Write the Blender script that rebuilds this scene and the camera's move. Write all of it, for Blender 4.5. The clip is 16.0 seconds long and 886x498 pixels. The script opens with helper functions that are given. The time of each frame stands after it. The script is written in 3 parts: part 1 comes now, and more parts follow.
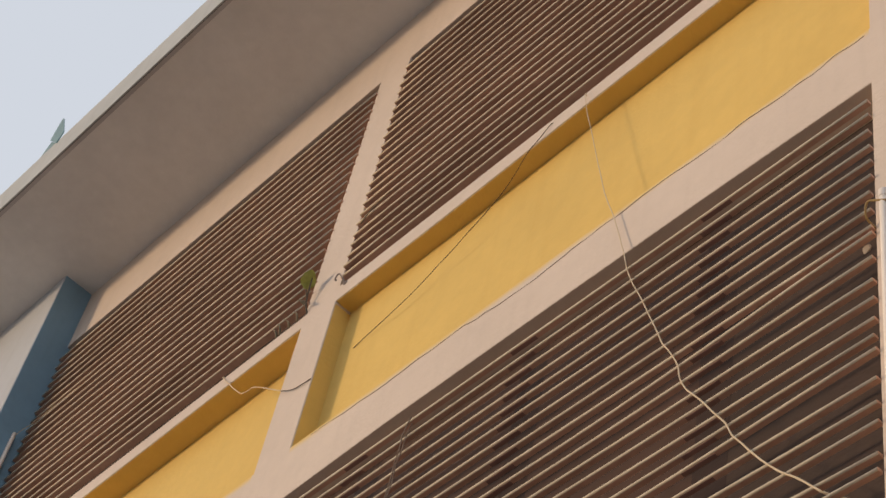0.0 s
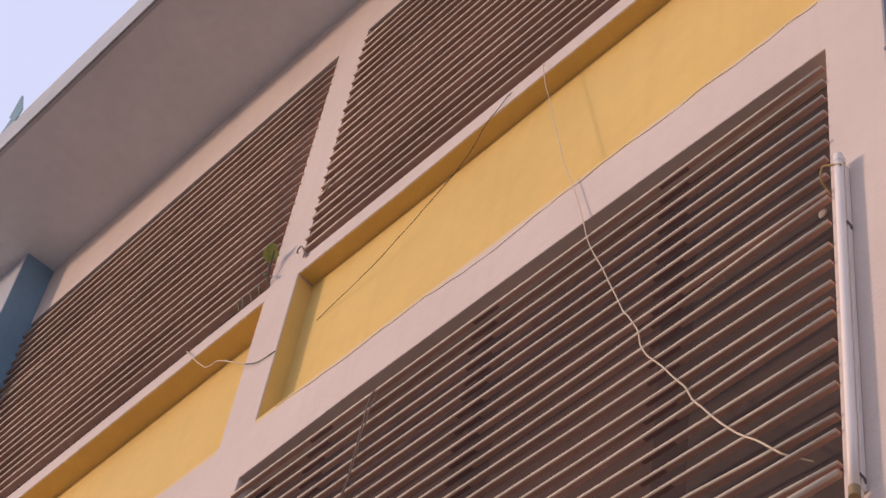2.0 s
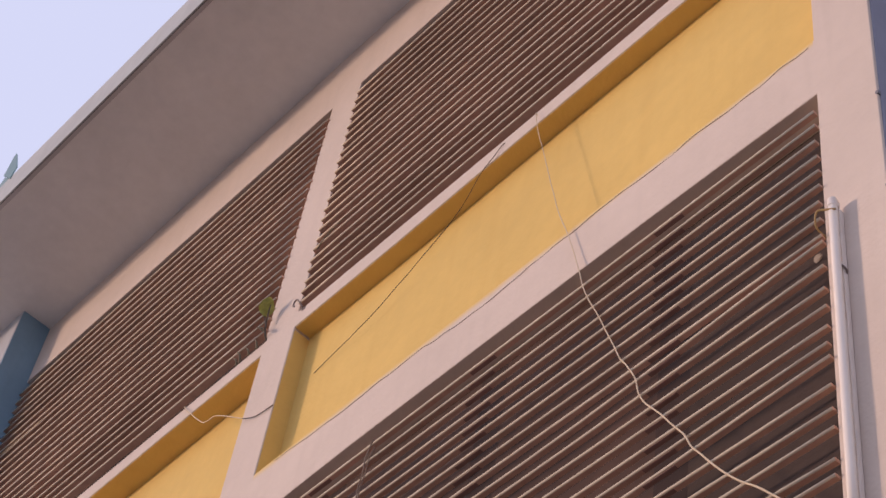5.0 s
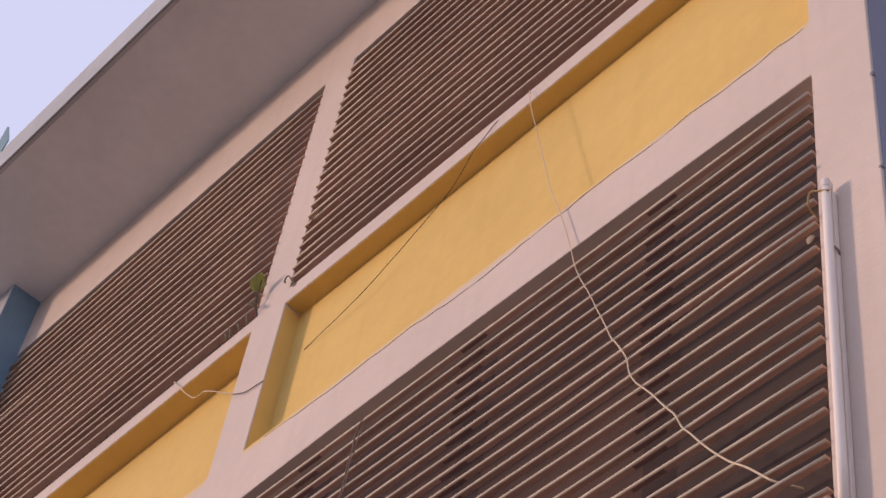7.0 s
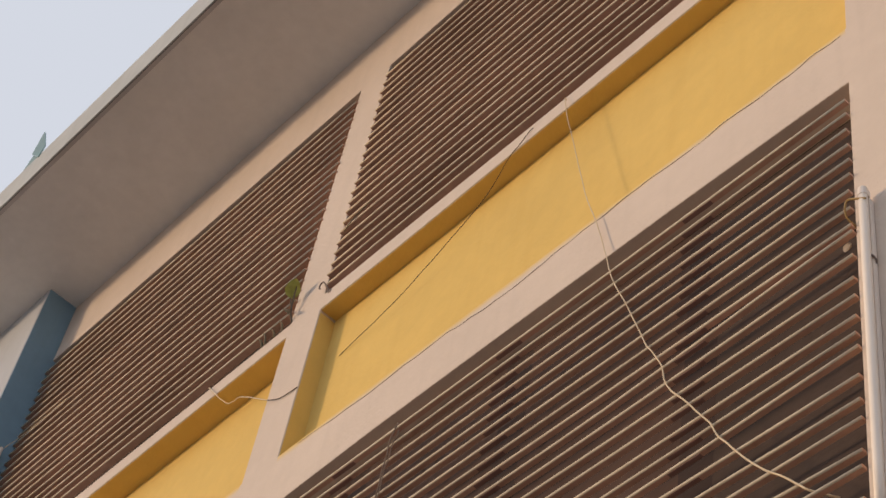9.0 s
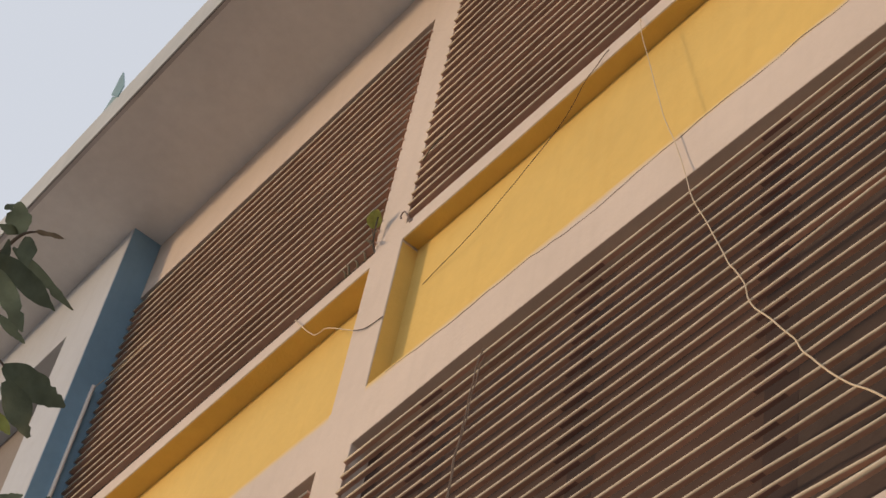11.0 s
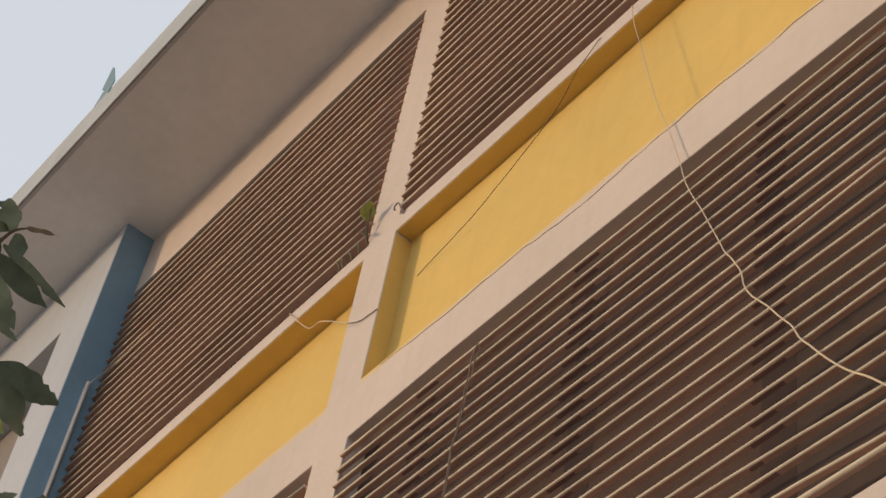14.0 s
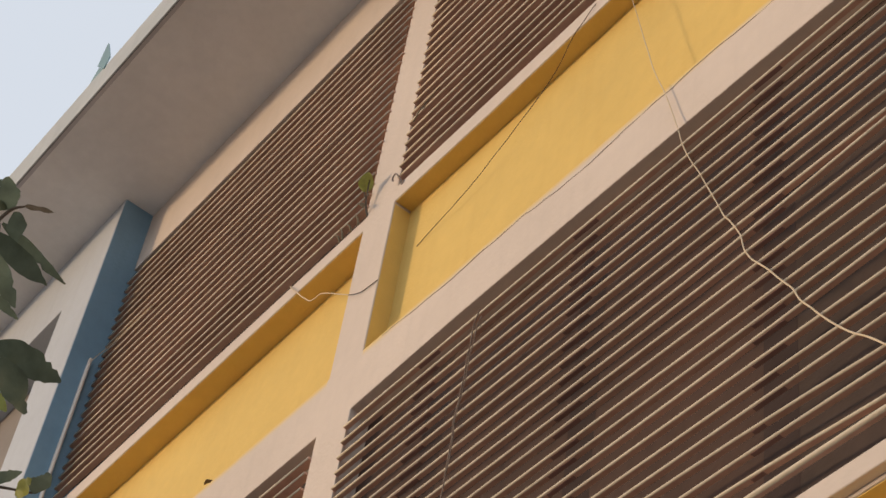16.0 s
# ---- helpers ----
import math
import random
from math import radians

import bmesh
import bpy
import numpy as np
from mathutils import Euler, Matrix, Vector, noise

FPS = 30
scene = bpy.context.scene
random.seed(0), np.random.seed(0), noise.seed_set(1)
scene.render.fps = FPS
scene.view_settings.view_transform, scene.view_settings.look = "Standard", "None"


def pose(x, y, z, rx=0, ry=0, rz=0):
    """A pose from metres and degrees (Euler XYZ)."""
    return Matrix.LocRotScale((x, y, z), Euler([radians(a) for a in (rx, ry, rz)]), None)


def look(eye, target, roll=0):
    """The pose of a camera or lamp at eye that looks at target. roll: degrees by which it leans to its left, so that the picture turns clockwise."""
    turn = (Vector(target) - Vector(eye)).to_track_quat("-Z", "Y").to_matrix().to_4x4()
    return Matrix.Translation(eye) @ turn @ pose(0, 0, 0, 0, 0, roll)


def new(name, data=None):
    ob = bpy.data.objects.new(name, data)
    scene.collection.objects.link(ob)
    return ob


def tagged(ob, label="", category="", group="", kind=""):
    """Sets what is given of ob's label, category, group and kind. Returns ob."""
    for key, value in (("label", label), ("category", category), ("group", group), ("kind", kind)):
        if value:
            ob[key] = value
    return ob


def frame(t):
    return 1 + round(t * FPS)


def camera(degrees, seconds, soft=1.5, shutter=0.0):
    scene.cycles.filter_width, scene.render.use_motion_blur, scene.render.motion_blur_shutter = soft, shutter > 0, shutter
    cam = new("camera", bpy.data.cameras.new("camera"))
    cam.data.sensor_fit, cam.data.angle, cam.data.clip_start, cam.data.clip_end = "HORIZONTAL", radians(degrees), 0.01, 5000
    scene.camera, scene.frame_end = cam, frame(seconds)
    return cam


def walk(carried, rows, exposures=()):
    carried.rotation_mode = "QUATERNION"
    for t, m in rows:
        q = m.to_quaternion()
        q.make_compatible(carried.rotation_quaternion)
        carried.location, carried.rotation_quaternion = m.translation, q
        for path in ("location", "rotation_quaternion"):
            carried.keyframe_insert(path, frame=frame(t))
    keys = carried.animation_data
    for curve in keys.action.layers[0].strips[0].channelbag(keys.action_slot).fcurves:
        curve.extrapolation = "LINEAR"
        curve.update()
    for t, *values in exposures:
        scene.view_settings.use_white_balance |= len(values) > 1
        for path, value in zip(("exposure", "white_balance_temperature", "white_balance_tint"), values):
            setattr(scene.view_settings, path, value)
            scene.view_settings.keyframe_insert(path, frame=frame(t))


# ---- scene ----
cam = camera(25.108, 16.0, soft=1.5, shutter=0.0)
PATH = [
    (0.0, look((4.480, -2.394, 1.617), (0.2629, 0.2575, 7.8679), 14.003)),
    (0.5, look((4.498, -2.405, 1.591), (0.1753, 0.2522, 7.7498), 14.329)),
    (1.0, look((4.499, -2.406, 1.590), (0.1921, 0.3149, 7.7382), 13.477)),
    (1.5, look((4.501, -2.407, 1.588), (0.2542, 0.4141, 7.7362), 12.255)),
    (2.0, look((4.504, -2.409, 1.583), (0.3399, 0.4193, 7.7702), 11.496)),
    (2.5, look((4.503, -2.409, 1.583), (0.3615, 0.4785, 7.7575), 10.265)),
    (3.0, look((4.503, -2.409, 1.584), (0.3770, 0.4452, 7.7824), 10.259)),
    (3.5, look((4.495, -2.403, 1.595), (0.3890, 0.4856, 7.8150), 9.831)),
    (4.0, look((4.498, -2.406, 1.590), (0.4351, 0.3936, 7.8742), 10.086)),
    (4.2, look((4.499, -2.406, 1.589), (0.4759, 0.3304, 7.9253), 10.416)),
    (6.5, look((4.511, -2.414, 1.571), (0.3840, 0.3101, 7.8602), 11.721)),
    (7.0, look((4.497, -2.405, 1.592), (0.4101, 0.4045, 7.8819), 10.873)),
    (7.5, look((4.480, -2.393, 1.619), (0.3943, 0.4055, 7.9501), 10.791)),
    (8.0, look((4.500, -2.407, 1.587), (0.4344, 0.3616, 7.9087), 11.126)),
    (8.5, look((4.494, -2.403, 1.597), (0.4119, 0.3257, 7.9231), 11.400)),
    (9.0, look((4.494, -2.403, 1.597), (0.3251, 0.2887, 7.8875), 12.361)),
    (9.5, look((4.488, -2.399, 1.605), (0.1383, 0.1804, 7.8005), 13.048)),
    (10.0, look((4.516, -2.416, 1.567), (0.0236, 0.1864, 7.6047), 12.911)),
    (12.5, look((4.491, -2.401, 1.600), (-0.0295, 0.2063, 7.6344), 12.204)),
    (13.0, look((4.490, -2.400, 1.602), (-0.0311, 0.2229, 7.6323), 12.060)),
    (13.5, look((4.489, -2.400, 1.603), (-0.0350, 0.2121, 7.6375), 12.228)),
    (14.0, look((4.491, -2.401, 1.602), (-0.0324, 0.2453, 7.6194), 11.576)),
    (14.5, look((4.489, -2.400, 1.604), (-0.0502, 0.2794, 7.6037), 11.097)),
    (15.0, look((4.463, -2.384, 1.638), (-0.1316, 0.3516, 7.6051), 10.489)),
    (15.5, look((4.488, -2.399, 1.605), (-0.1244, 0.3292, 7.5346), 10.553)),
    (16.0, look((4.490, -2.400, 1.602), (-0.1163, 0.3237, 7.5666), 10.207)),
]
EXPOSURES = [
    (0.0, -0.13, 6700, 11), (0.5, -0.1, 6850, 11), (1.0, -0.1, 6800, 11), (1.5, -0.05, 6600, 14), (2.0, -0.03, 6000, 28), (3.0, -0.06, 5900, 32), (4.2, -0.06, 5900, 32), (6.5, -0.06, 6350, 18),
    (7.0, -0.10, 6050, 31), (8.5, -0.10, 5900, 31), (9.0, -0.10, 6700, 13), (9.5, -0.11, 7000, 12), (10.0, -0.14, 6850, 12), (12.5, -0.13, 6700, 12), (15.0, -0.08, 6780, 10), (16.0, -0.03, 6620, 10),
]
walk(cam, PATH, EXPOSURES)

# ---- daylight: hazy low sun from the front left ----
SUN_WAY = Vector((1.03, 1.0, -0.16)).normalized()
world = bpy.data.worlds.new("sky")
scene.world = world
world.use_nodes = True
wn = world.node_tree.nodes
sky = wn.new("ShaderNodeTexSky")
sky.sky_type = "NISHITA"
sky.sun_disc = False
sky.sun_elevation = radians(7)
sky.sun_rotation = radians(226)
sky.air_density = 1.0
sky.dust_density = 4.0
sky.ozone_density = 1.0
wn["Background"].inputs["Strength"].default_value = 0.15
haze = wn.new("ShaderNodeMixRGB")          # thin even overcast over the clear sky
haze.inputs["Fac"].default_value = 0.82
haze.inputs["Color2"].default_value = (5.4, 5.85, 6.55, 1)
world.node_tree.links.new(sky.outputs["Color"], haze.inputs["Color1"])
world.node_tree.links.new(haze.outputs["Color"], wn["Background"].inputs["Color"])
sun_data = bpy.data.lights.new("sun", "SUN")
sun_data.energy = 1.95
sun_data.angle = radians(6)
sun_data.color = (1.0, 0.72, 0.45)
sun = new("sun", sun_data)
sun.matrix_world = SUN_WAY.to_track_quat("-Z", "Y").to_matrix().to_4x4()


# ---- materials ----
def material(name, color, rough=0.85, vary=0.12, grain=18.0, stain=1.3, bump=0.15, bump_scale=60.0, metal=0.0, tint=None, streak=0.0, per_object=0.0):
    """A surface with fine grain, broad stains, optional rain streaks and fine relief."""
    m = bpy.data.materials.new(name)
    m.use_nodes = True
    nt = m.node_tree
    n, link = nt.nodes, nt.links.new
    b = n["Principled BSDF"]
    coord = n.new("ShaderNodeTexCoord")
    geo = n.new("ShaderNodeNewGeometry")
    fine = n.new("ShaderNodeTexNoise")
    fine.inputs["Scale"].default_value = grain
    fine.inputs["Detail"].default_value = 6
    broad = n.new("ShaderNodeTexNoise")
    broad.inputs["Scale"].default_value = stain
    broad.inputs["Detail"].default_value = 5
    broad.inputs["Roughness"].default_value = 0.62
    for tex in (fine, broad):
        link(geo.outputs["Position"], tex.inputs["Vector"])
    dark = tuple(c * (1 - vary) for c in color)
    lite = tuple(min(1, c * (1 + vary * 0.6)) for c in color)
    ramp = n.new("ShaderNodeValToRGB")
    ramp.color_ramp.elements[0].position = 0.32
    ramp.color_ramp.elements[1].position = 0.68
    ramp.color_ramp.elements[0].color = (*dark, 1)
    ramp.color_ramp.elements[1].color = (*lite, 1)
    link(broad.outputs["Fac"], ramp.inputs["Fac"])
    mix = n.new("ShaderNodeMixRGB")
    mix.blend_type = "MULTIPLY"
    mix.inputs["Fac"].default_value = 1.0
    grey = n.new("ShaderNodeMapRange")
    grey.inputs["To Min"].default_value = 1 - vary * 0.8
    grey.inputs["To Max"].default_value = 1 + vary * 0.5
    link(fine.outputs["Fac"], grey.inputs["Value"])
    link(ramp.outputs["Color"], mix.inputs["Color1"])
    link(grey.outputs["Result"], mix.inputs["Color2"])
    out = mix.outputs["Color"]
    if streak > 0:
        squash = n.new("ShaderNodeMapping")
        squash.inputs["Scale"].default_value = (14, 14, 0.9)
        link(geo.outputs["Position"], squash.inputs["Vector"])
        run = n.new("ShaderNodeTexNoise")
        run.inputs["Scale"].default_value = 1.0
        run.inputs["Detail"].default_value = 4
        link(squash.outputs["Vector"], run.inputs["Vector"])
        cut = n.new("ShaderNodeMapRange")
        cut.inputs["From Min"].default_value = 0.52
        cut.inputs["From Max"].default_value = 0.75
        cut.inputs["To Max"].default_value = streak
        link(run.outputs["Fac"], cut.inputs["Value"])
        wash = n.new("ShaderNodeMixRGB")
        wash.inputs["Color2"].default_value = (*(tint or tuple(c * 0.55 for c in color)), 1)
        link(cut.outputs["Result"], wash.inputs["Fac"])
        link(out, wash.inputs["Color1"])
        out = wash.outputs["Color"]
    if per_object > 0:
        info = n.new("ShaderNodeObjectInfo")
        span = n.new("ShaderNodeMapRange")
        span.inputs["To Min"].default_value = 1 - per_object
        span.inputs["To Max"].default_value = 1 + per_object
        link(info.outputs["Random"], span.inputs["Value"])
        each = n.new("ShaderNodeMixRGB")
        each.blend_type = "MULTIPLY"
        each.inputs["Fac"].default_value = 1.0
        link(out, each.inputs["Color1"])
        link(span.outputs["Result"], each.inputs["Color2"])
        out = each.outputs["Color"]
    link(out, b.inputs["Base Color"])
    b.inputs["Roughness"].default_value = rough
    b.inputs["Metallic"].default_value = metal
    if bump > 0:
        relief = n.new("ShaderNodeTexNoise")
        relief.inputs["Scale"].default_value = bump_scale
        relief.inputs["Detail"].default_value = 5
        link(geo.outputs["Position"], relief.inputs["Vector"])
        bmp = n.new("ShaderNodeBump")
        bmp.inputs["Strength"].default_value = bump
        bmp.inputs["Distance"].default_value = 0.01
        link(relief.outputs["Fac"], bmp.inputs["Height"])
        link(bmp.outputs["Normal"], b.inputs["Normal"])
    return m


CREAM = material("cream_plaster_paint", (0.67, 0.56, 0.475), vary=0.07, streak=0.10, bump=0.2)


def overpaint(m, color, z0, z1, spans):
    """Paint of another colour brushed over the top edge of a beam, with a soft uneven border, within stretches of x."""
    n, link = m.node_tree.nodes, m.node_tree.links.new
    b = n["Principled BSDF"]
    geo = n.new("ShaderNodeNewGeometry")
    xyz = n.new("ShaderNodeSeparateXYZ")
    link(geo.outputs["Position"], xyz.inputs["Vector"])
    wave = n.new("ShaderNodeTexNoise")
    wave.inputs["Scale"].default_value = 5.0
    wave.inputs["Detail"].default_value = 5
    link(geo.outputs["Position"], wave.inputs["Vector"])

    def calc(kind, one, two):
        node = n.new("ShaderNodeMath")
        node.operation = kind
        for k, value in enumerate((one, two)):
            if isinstance(value, (int, float)):
                node.inputs[k].default_value = value
            else:
                link(value, node.inputs[k])
        return node.outputs["Value"]

    level = calc("ADD", xyz.outputs["Z"], calc("MULTIPLY", wave.outputs["Fac"], 0.03))
    edge = n.new("ShaderNodeMapRange")
    edge.interpolation_type = "SMOOTHSTEP"
    edge.inputs["From Min"].default_value = z0 + 0.015
    edge.inputs["From Max"].default_value = z1 + 0.015
    link(level, edge.inputs["Value"])
    inside = 0.0
    for xa, xb in spans:
        inside = calc("ADD", calc("MULTIPLY", calc("GREATER_THAN", xyz.outputs["X"], xa), calc("LESS_THAN", xyz.outputs["X"], xb)), inside)
    below = calc("LESS_THAN", xyz.outputs["Z"], z1 + 0.004)
    mix = n.new("ShaderNodeMixRGB")
    mix.inputs["Color2"].default_value = (*color, 1)
    link(calc("MULTIPLY", calc("MULTIPLY", edge.outputs["Result"], inside), below), mix.inputs["Fac"])
    link(b.inputs["Base Color"].links[0].from_socket, mix.inputs["Color1"])
    link(mix.outputs["Color"], b.inputs["Base Color"])


overpaint(CREAM, (0.74, 0.52, 0.18), 6.618, 6.662, ((-2.74, -0.215), (0.004, 2.616)))
YELLOW = material("yellow_plaster_paint", (0.75, 0.51, 0.145), vary=0.08, streak=0.12, tint=(0.60, 0.33, 0.06), bump=0.2)
BLUE = material("blue_plaster_paint", (0.225, 0.375, 0.50), vary=0.12, streak=0.15)
SLATE = material("grey_violet_plaster_paint", (0.29, 0.29, 0.355), vary=0.10, streak=0.12)
WHITE = material("grey_white_plaster_paint", (0.49, 0.515, 0.55), vary=0.07, streak=0.12)
SOFFIT = material("whitewashed_plaster", (0.80, 0.775, 0.755), vary=0.10, stain=0.9, bump=0.12)
FASCIA = material("pale_weathered_concrete", (0.47, 0.49, 0.49), vary=0.10, streak=0.18)
DRIP = material("grey_cement_plaster", (0.56, 0.53, 0.53), vary=0.15)
GROOVE = material("dark_grey_drip_edge", (0.22, 0.22, 0.23), vary=0.2)
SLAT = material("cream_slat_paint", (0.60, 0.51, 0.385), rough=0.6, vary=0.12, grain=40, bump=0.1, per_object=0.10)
SLAT_BROWN = material("brown_slat_underside", (0.60, 0.36, 0.26), rough=0.75, vary=0.2, grain=40, bump=0.15, per_object=0.12)
DARK_PAD = material("dark_brown_pad", (0.30, 0.17, 0.14), rough=0.9, vary=0.25)
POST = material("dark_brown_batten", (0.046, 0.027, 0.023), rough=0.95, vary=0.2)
ROOM = material("brown_room_plaster", (0.40, 0.32, 0.28), vary=0.15)
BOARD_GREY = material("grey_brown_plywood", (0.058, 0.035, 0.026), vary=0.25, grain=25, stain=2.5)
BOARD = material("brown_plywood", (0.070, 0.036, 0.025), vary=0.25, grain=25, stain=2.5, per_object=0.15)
SHUTTER = material("grey_brown_shutter", (0.27, 0.235, 0.21), vary=0.15)
LAMP_WHITE = material("white_enamelled_metal", (0.80, 0.71, 0.63), rough=0.4, vary=0.05, bump=0.03)
TUBE_GLASS = material("milky_tube_glass", (0.88, 0.78, 0.68), rough=0.4, vary=0.03, bump=0)
BURNT = material("burnt_brown_cap", (0.38, 0.25, 0.09), rough=0.5, vary=0.3)
SCRAP = material("crumpled_pale_paper", (0.40, 0.33, 0.26), vary=0.3, grain=50, stain=12)
CHIP = material("bare_grey_mortar", (0.26, 0.24, 0.26), vary=0.3)
IRON = material("grey_rusted_iron", (0.22, 0.17, 0.15), rough=0.7, vary=0.3)
CABLE_PALE = material("pale_cable_sheath", (0.70, 0.56, 0.37), rough=0.55, vary=0.12, bump=0)
CABLE_DARK = material("dark_cable_sheath", (0.10, 0.06, 0.035), rough=0.6, vary=0.2, bump=0)
CABLE_BLUE = material("grey_brown_cable_sheath", (0.32, 0.25, 0.20), rough=0.6, vary=0.2, bump=0)
STRING = material("brown_twine", (0.26, 0.18, 0.13), vary=0.3)
LEAF = material("glossy_green_leaf", (0.145, 0.180, 0.130), rough=0.55, vary=0.35, grain=30, stain=9, bump=0.1, per_object=0.3)
LEAF.node_tree.nodes["Principled BSDF"].inputs["Specular IOR Level"].default_value = 0.2


def let_light_through(m, share):
    """Thin leaf: part of the light that falls on one side leaves on the other."""
    n, link = m.node_tree.nodes, m.node_tree.links.new
    b = n["Principled BSDF"]
    thin = n.new("ShaderNodeBsdfTranslucent")
    mix = n.new("ShaderNodeMixShader")
    mix.inputs["Fac"].default_value = share
    link(b.inputs["Base Color"].links[0].from_socket, thin.inputs["Color"])
    link(b.outputs["BSDF"], mix.inputs[1])
    link(thin.outputs["BSDF"], mix.inputs[2])
    link(mix.outputs["Shader"], n["Material Output"].inputs["Surface"])


let_light_through(LEAF, 0.5)
LEAF_YOUNG = material("young_green_leaf", (0.40, 0.42, 0.09), rough=0.5, vary=0.3, grain=40, stain=14, bump=0.1)
LEAF_DRY = material("dry_brown_leaf", (0.24, 0.15, 0.07), rough=0.8, vary=0.4, stain=20)
WILT = material("wilted_brown_leaf", (0.21, 0.185, 0.145), rough=0.8, vary=0.4, stain=20)
WEED = material("dry_weed_stalk", (0.24, 0.19, 0.12), vary=0.3)
BARK = material("grey_brown_bark", (0.13, 0.10, 0.075), vary=0.35, grain=40, bump=0.6)
TEAL = material("teal_plastic_sheet", (0.13, 0.25, 0.25), rough=0.4, vary=0.15)
EARTH = material("pale_trodden_earth", (0.25, 0.215, 0.185), vary=0.2, stain=0.4, bump=0.4)


# ---- building blocks ----
def mesh_of(bm, name, *mats, smooth=False):
    me = bpy.data.meshes.new(name)
    bmesh.ops.recalc_face_normals(bm, faces=bm.faces)
    if smooth:
        for f in bm.faces:
            f.smooth = True
    bm.to_mesh(me)
    bm.free()
    for m in mats:
        me.materials.append(m)
    return me


def part(name, bm, mat, parent=None, label="", smooth=False):
    """Links a bmesh as one mesh object, under a thing if one is given."""
    ob = new(name, mesh_of(bm, name, *(mat if isinstance(mat, tuple) else (mat,)), smooth=smooth))
    if parent is not None:
        ob.parent = parent
    if label:
        ob["label"] = label
    return ob


def block(x0, x1, y0, y1, z0, z1, bevel=0.0, bm=None):
    """A box between two corners, with worn edges."""
    bm = bm or bmesh.new()
    made = bmesh.ops.create_cube(bm, size=1.0)["verts"]
    for v in made:
        v.co = Vector(((x0 + x1) / 2 + v.co.x * (x1 - x0), (y0 + y1) / 2 + v.co.y * (y1 - y0), (z0 + z1) / 2 + v.co.z * (z1 - z0)))
    if bevel:
        edges = {e for v in made for e in v.link_edges}
        bmesh.ops.bevel(bm, geom=list(edges), offset=bevel, segments=2, affect="EDGES", profile=0.5)
    return bm


def smooth_line(points, steps=6):
    """A Catmull-Rom line through the points."""
    p = [Vector(q) for q in points]
    p = [p[0] * 2 - p[1]] + p + [p[-1] * 2 - p[-2]]
    out = []
    for a, b, c, d in zip(p, p[1:], p[2:], p[3:]):
        for k in range(steps):
            t = k / steps
            out.append(0.5 * (2 * b + (c - a) * t + (2 * a - 5 * b + 4 * c - d) * t * t + (3 * b - a - 3 * c + d) * t**3))
    out.append(p[-2])
    return out


def tube(line, radius, sides=8, taper=1.0, bm=None):
    """A round rod along a line, its radius falling to radius * taper at the end."""
    bm = bm or bmesh.new()
    rings = []
    for i, q in enumerate(line):
        way = (line[min(i + 1, len(line) - 1)] - line[max(i - 1, 0)]).normalized()
        side = way.orthogonal().normalized() if not rings else (last - way * last.dot(way)).normalized()
        last = side
        up = way.cross(side)
        r = radius * (1 + (taper - 1) * i / max(1, len(line) - 1))
        rings.append([bm.verts.new(q + r * (math.cos(a) * side + math.sin(a) * up)) for a in [2 * math.pi * k / sides for k in range(sides)]])
    for a, b in zip(rings, rings[1:]):
        for k in range(sides):
            bm.faces.new((a[k], a[(k + 1) % sides], b[(k + 1) % sides], b[k]))
    bm.faces.new(rings[0][::-1])
    bm.faces.new(rings[-1])
    return bm


def structure(name, bm, mat, label):
    return tagged(part(name, bm, mat), label, name.split("_")[0], kind="structure")


def empty(name, x, y, z):
    ob = new(name)
    ob.matrix_world = pose(x, y, z)
    return ob


# ---- plan: facade in the plane y = 0, heights from the head of the lower openings ----
HEAD = 6.36                       # head of the lower openings above the ground
STOREY = 2.932
COL_L, COL_R = -0.209, 0.0        # middle column
BAY_L, BAY_R = -2.742, 2.618      # outer edges of the two bays
END = 2.819                       # corner of the building
SILL, NICHE_TOP, NICHE_BOT = 1.215, 1.138, 0.299
EAVE, ROOF_TOP, ROOF_EDGE = 3.384, 3.650, -0.692
WING = -0.177                     # front of the projecting wing
BACK = 0.24                       # inner face of the outer wall
NICHE = 0.079                     # depth of the yellow niches

structure("ground", block(-400, 400, -400, 400, -0.4, 0.0), EARTH, "flat pale trodden earth ground in front of building")

# front wall: columns, beams and sills in one cast frame, with the openings and niches through it
def framed_wall(xs, zs, voids, y0, y1, bevel, lift={}):
    """A wall on a grid of x and z lines; the cells named in voids stay open; lift raises single crossings."""
    bm = bmesh.new()
    cols, rows_ = len(xs) - 1, len(zs) - 1
    solid = {(i, j) for i in range(cols) for j in range(rows_)} - set(voids)
    vert = {}

    def v(i, j, y):
        key = (i, j, y)
        if key not in vert:
            vert[key] = bm.verts.new((xs[i], y, zs[j] + lift.get((i, j), 0.0)))
        return vert[key]

    for i, j in sorted(solid):
        for y in (y0, y1):
            bm.faces.new((v(i, j, y), v(i + 1, j, y), v(i + 1, j + 1, y), v(i, j + 1, y)))
        for di, dj, p, q in ((-1, 0, (i, j), (i, j + 1)), (1, 0, (i + 1, j), (i + 1, j + 1)), (0, -1, (i, j), (i + 1, j)), (0, 1, (i, j + 1), (i + 1, j + 1))):
            if (i + di, j + dj) not in solid:
                bm.faces.new((v(*p, y0), v(*q, y0), v(*q, y1), v(*p, y1)))
    bmesh.ops.recalc_face_normals(bm, faces=bm.faces)
    sharp = [e for e in bm.edges if len(e.link_faces) == 2 and e.link_faces[0].normal.dot(e.link_faces[1].normal) < 0.5]
    bmesh.ops.bevel(bm, geom=sharp, offset=bevel, segments=2, affect="EDGES", profile=0.5)
    return bm


